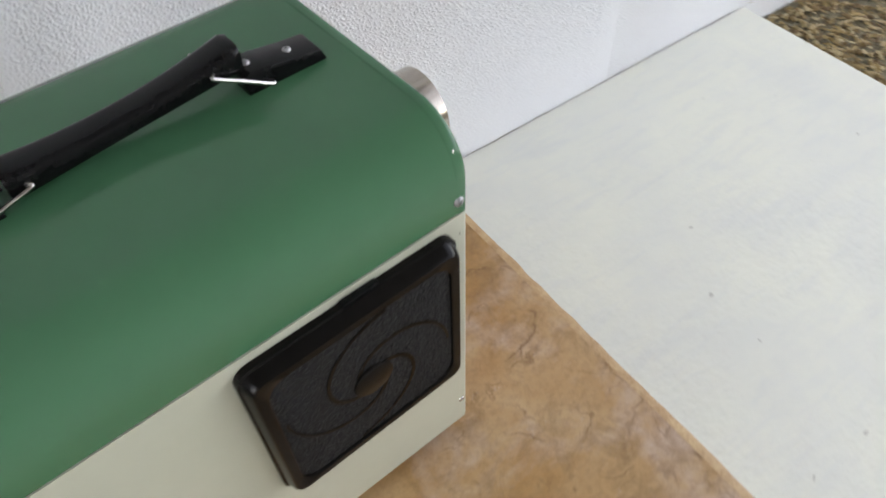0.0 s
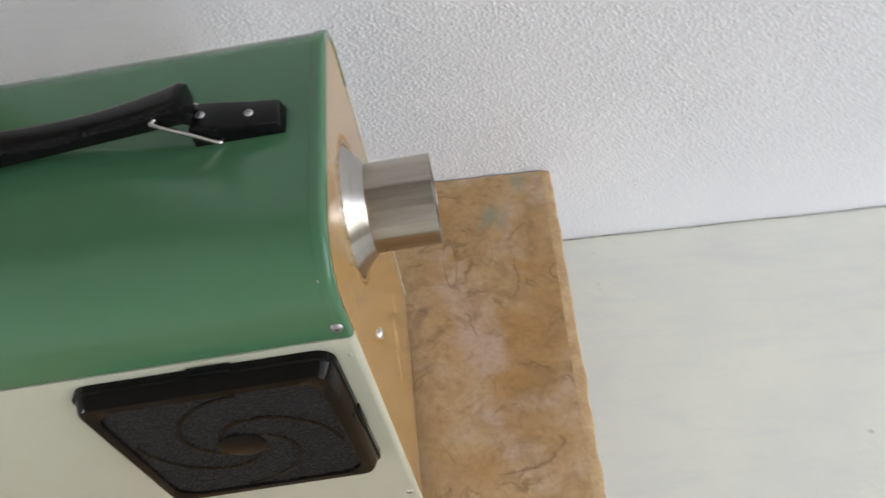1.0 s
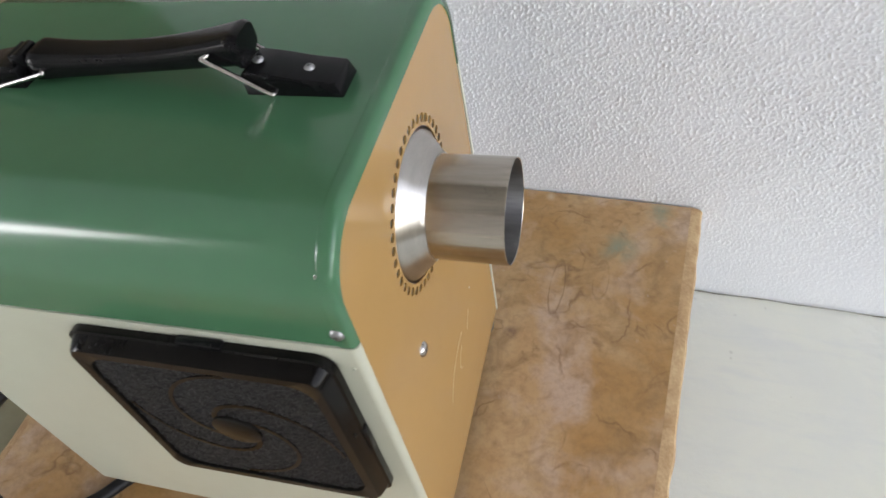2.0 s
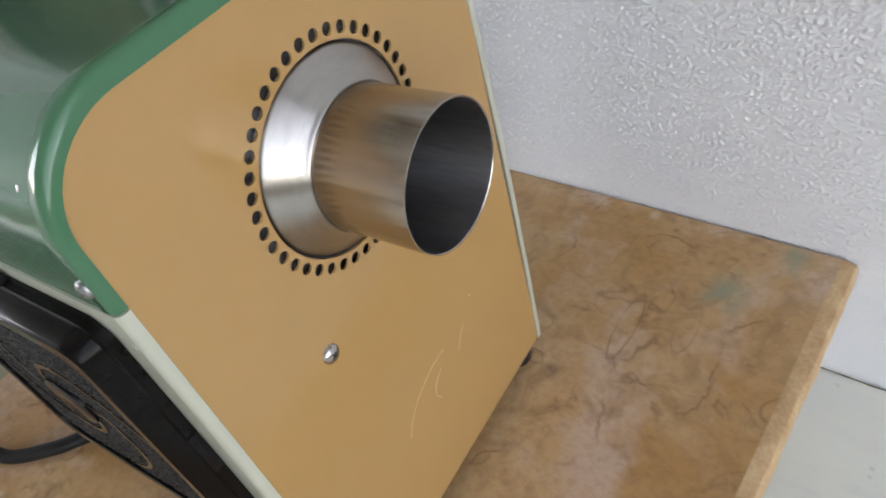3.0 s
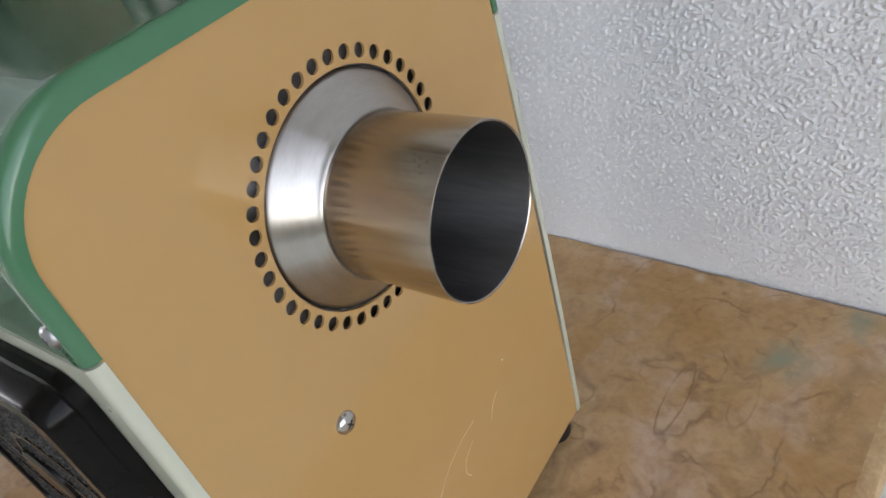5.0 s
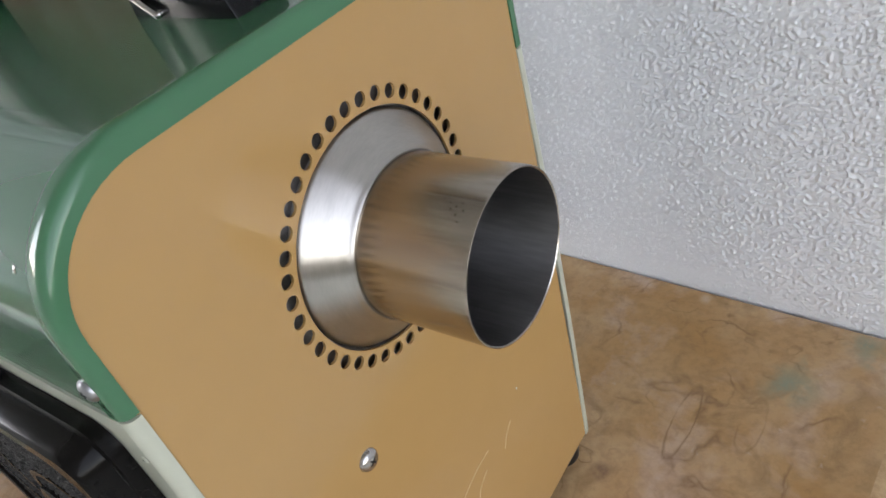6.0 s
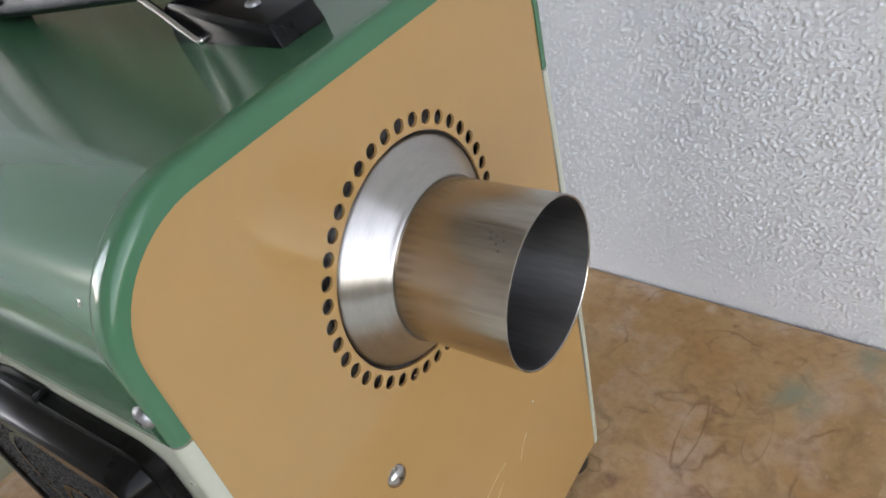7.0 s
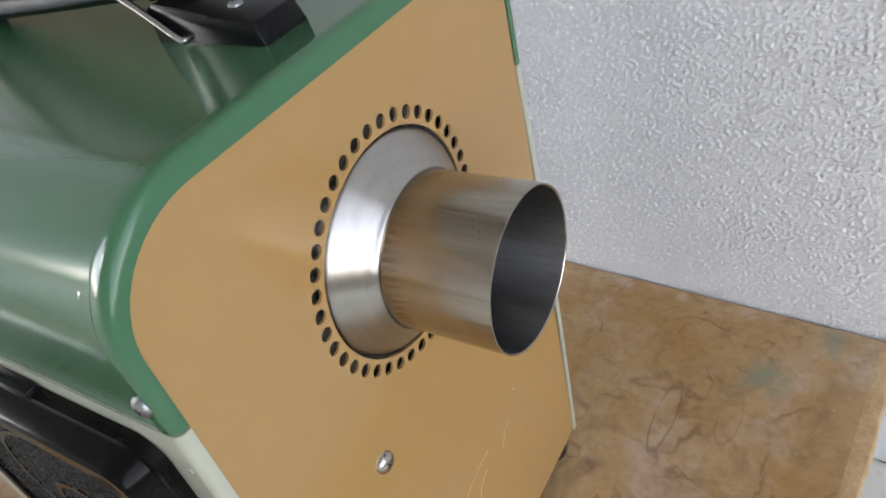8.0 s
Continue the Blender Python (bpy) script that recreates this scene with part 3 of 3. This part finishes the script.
part("filter_foam", foam_bed(), FOAM, fan, "dark grey porous filter foam", angle=70)
part("hub_disc", moved(lathe([(0.0078, 0.0125), (0.0112, 0.0122), (0.0117, 0.0110), (0.0117, 0)], 40), Matrix.Translation((FX, 0, FZ)) @ pose(0, 0, 0, 0, 0, -90)), FRAME, fan)


def swirl_arm(a0):
    """A curved rib from the hub to the frame."""
    bm = bmesh.new()
    rows = []
    for i in range(25):
        f = i / 24
        r, a = 0.0115 + f * 0.041, radians(a0 - 150 * f ** 0.85)
        c = Vector((FX + r * math.cos(a), 0, FZ + r * math.sin(a)))
        t = Vector((math.cos(a + 0.5), 0, math.sin(a + 0.5)))
        w = 0.0011 + 0.0007 * (1 - f)
        rows.append([bm.verts.new((c.x + s * w * t.x, y, c.z + s * w * t.z)) for s, y in ((-1, -0.0078), (-0.8, -0.0105), (0.8, -0.0105), (1, -0.0078))])
    for p, q in zip(rows, rows[1:]):
        for k in range(4):
            bm.faces.new((p[k], q[k], q[(k + 1) % 4], p[(k + 1) % 4]))
    return bm


for a in (45, 135, 225, 315):
    part("swirl_rib", swirl_arm(a), FRAME, fan)
for turn, shift, half, proud in ((0, 0.0050, 0.0105, 0.0022), (90, 0.0030, 0.0105, 0.0008)):
    place = Matrix.Translation((FX, 0, FZ)) @ Matrix.Rotation(radians(turn), 4, "Y")
    part("clip_tab", moved(block(shift - half, shift + half, -0.0046, -0.0006, FH - 0.0030, FH + proud, 0.0005), place), BLACK, fan)
part("clip_slot", moved(block(-0.0105, -0.0068, -0.0088, -0.0050, FH - 0.0036, FH - 0.0019, 0.0002, 1), Matrix.Translation((FX, 0, FZ)) @ Matrix.Rotation(radians(90), 4, "Y")), FRAME, fan)

# ---- carrying handle ----
HY, HZ = 0.0915, 0.2777      # bracket line and the cover's height there
MID = -0.1177
MIRROR = Matrix.Translation((2 * MID, 0, 0)) @ Matrix.Diagonal((-1, 1, 1, 1))


def prism(side, half, taper=0.0, bevel=0.0007):
    """A block from a side outline (x, z), narrowing upwards."""
    bm = bmesh.new()
    rows = [[bm.verts.new((x, HY + s * half * (1 - taper * z), HZ + z)) for x, z in side] for s in (-1, 1)]
    n = len(side)
    for i in range(n):
        bm.faces.new((rows[0][i], rows[1][i], rows[1][(i + 1) % n], rows[0][(i + 1) % n]))
    bm.faces.new(rows[0])
    bm.faces.new(rows[1][::-1])
    bmesh.ops.recalc_face_normals(bm, faces=bm.faces[:])
    bmesh.ops.bevel(bm, geom=bm.edges[:], offset=bevel, segments=2, profile=0.5, affect="EDGES")
    return bm


def grip_line(x):
    """Height of the grip's middle over the cover; it slopes to the rear."""
    return HZ + 0.0190 - 0.090 * (-0.065 - x)


def grip():
    bm = bmesh.new()
    rows = []
    for i in range(41):
        u = -1 + 2 * i / 40
        x = MID + 0.0038 + u * 0.0547
        e = 0.0 if abs(u) < 0.97 else 0.0014
        w, h = 0.0094 - 0.0016 * (1 - u * u) - e, 0.0074 - 0.0022 * (1 - u * u) - e
        ring = []
        for k in range(24):
            a = 2 * math.pi * k / 24 + 0.001
            c, q = math.cos(a), math.sin(a)
            ring.append(bm.verts.new((x, HY + 0.002 + w * math.copysign(abs(c) ** 0.55, c), grip_line(x) - 0.0008 - 0.0026 * (1 - u * u) + h * math.copysign(abs(q) ** 0.55, q))))
        rows.append(ring)
    for p, q in zip(rows, rows[1:]):
        for k in range(24):
            bm.faces.new((p[k], q[k], q[(k + 1) % 24], p[(k + 1) % 24]))
    bm.faces.new(rows[0])
    bm.faces.new(rows[-1][::-1])
    return bm


handle = part("handle", grip(), BLACK, machine, "black plastic carrying grip")
for m, drop in ((Matrix.Identity(4), 0.0), (MIRROR, 0.0085)):
    part("handle_bracket", moved(prism(((-0.0615, -0.0004), (-0.0615, 0.0100), (-0.0580, 0.0116), (-0.0500, 0.0108), (-0.0340, 0.0080), (-0.0208, 0.0066), (-0.0180, -0.0004)), 0.0090, 5), m), BLACK, handle)
    part("grip_lug", moved(prism(((-0.0660, 0.0140 - drop * 0.5), (-0.0660, 0.0240 - drop), (-0.0630, 0.0248 - drop), (-0.0606, 0.0236 - drop), (-0.0592, 0.0160), (-0.0588, 0.0114), (-0.0612, 0.0108)), 0.0060), m), BLACK, handle)
    for y in (-1, 1):
        q, g = y * 0.0092, y * 0.0100 + 0.002
        part("wire_link", moved(tube([(-0.0735, HY + g * 0.6, HZ + 0.0175 - drop), (-0.0752, HY + g, HZ + 0.0175 - drop), (-0.0746, HY + g + y * 0.001, HZ + 0.0168 - drop),
                                      (-0.0620, HY + (q + g) / 2 + y * 0.001, HZ + 0.0095 - drop * 0.5), (-0.0500, HY + q + y * 0.001, HZ + 0.0023), (-0.0486, HY + q, HZ + 0.0018), (-0.0486, HY + q - y * 0.003, HZ + 0.0018)], 0.0011, 12, 6), m), CHROME, handle, "bent nickel wire link")
    for x, z in ((-0.0344, 0.0079), (-0.0562, 0.0112)):
        screw("bracket_screw", m @ Vector((x, HY, HZ + z)), (0, 0, 1), 0.0046, handle, 30, GALV)

# ---- power cord ----
part("power_cord", tube([(-0.238, 0.075, 0.050), (-0.268, 0.062, 0.060), (-0.303, 0.030, 0.064), (-0.322, -0.006, 0.046), (-0.312, -0.030, 0.012), (-0.283, -0.034, SLAB + 0.006),
                         (-0.252, -0.014, SLAB + 0.0052), (-0.228, 0.012, SLAB + 0.0052), (-0.180, 0.050, SLAB + 0.0052)], 0.0047, 16, 10), RUBBER, machine, "thick black rubber cord")

# ---- worn joint between the wall and the porch floor, and the loose gravel ----
bm = bmesh.new()
rows = []
for i in range(500):
    u = -0.6 + i * 0.0028
    mid = -0.0024 + 0.0016 * noise.noise((u * 9, 0, 1)) + 0.0008 * noise.noise((u * 31, 0, 6)) - 0.003 * max(0.0, noise.noise((u * 5, 2, 4)) - 0.25)
    half = 0.00012 + 0.0008 * abs(noise.noise((u * 60, 5, 2)))
    rows.append([bm.verts.new((u, mid + half, FLOOR + 0.0006)), bm.verts.new((u, mid, FLOOR + 0.0011)), bm.verts.new((u, mid - half, FLOOR + 0.0006))])
for p, q in zip(rows, rows[1:]):
    for k in (0, 1):
        bm.faces.new((p[k], q[k], q[k + 1], p[k + 1]))
porch_part("trim", bm, GROUND, "thin dirt-filled joint where the wall meets the floor", "joint")

STRAW = bpy.data.materials.new("straw_gravel")
STRAW.use_nodes = True
nt = STRAW.node_tree
pick = nt.nodes.new("ShaderNodeValToRGB")
pick.color_ramp.elements[0].color, pick.color_ramp.elements[1].color = (0.16, 0.10, 0.045, 1), (0.55, 0.45, 0.27, 1)
mid = pick.color_ramp.elements.new(0.5)
mid.color = (0.36, 0.26, 0.11, 1)
nt.links.new(nt.nodes.new("ShaderNodeNewGeometry").outputs["Random Per Island"], pick.inputs[0])
nt.links.new(pick.outputs[0], nt.nodes["Principled BSDF"].inputs["Base Color"])
nt.nodes["Principled BSDF"].inputs["Roughness"].default_value = 0.8
rng = random.Random(7)
verts, faces = [], []
for i in range(9000):
    u, v = 0.785 + 0.75 * rng.random() ** 1.3, -0.75 + 0.745 * rng.random()
    a, r = rng.uniform(0, 6.28), rng.uniform(0.0022, 0.0062)
    long, flat = rng.choice((1.0, 1.2, 1.5, 2.6)), rng.uniform(0.4, 0.9)
    z = FLOOR - 0.05 + rng.uniform(0.0, 0.006)
    base = len(verts)
    for x, y, h in ((1, 0, 0), (0.3, 0.9, 0.1), (-0.8, 0.5, -0.1), (-0.7, -0.6, 0.1), (0.4, -0.9, 0), (0.05, 0.1, 1), (0, 0, -0.7)):
        x, y = x * long * r * rng.uniform(0.8, 1.15), y * r / long ** 0.5 * rng.uniform(0.8, 1.15)
        verts.append((u + x * math.cos(a) - y * math.sin(a), v + x * math.sin(a) + y * math.cos(a), z + h * r * flat))
    for k in range(5):
        faces += [(base + k, base + (k + 1) % 5, base + 5), (base + (k + 1) % 5, base + k, base + 6)]
me = bpy.data.meshes.new("gravel")
me.from_pydata(verts, [], faces)
me.materials.append(STRAW)
gravel = new("gravel", me)
gravel.matrix_world = PORCH
tagged(gravel, "loose straw-coloured gravel and chips beside the porch", "gravel", kind="stuff")
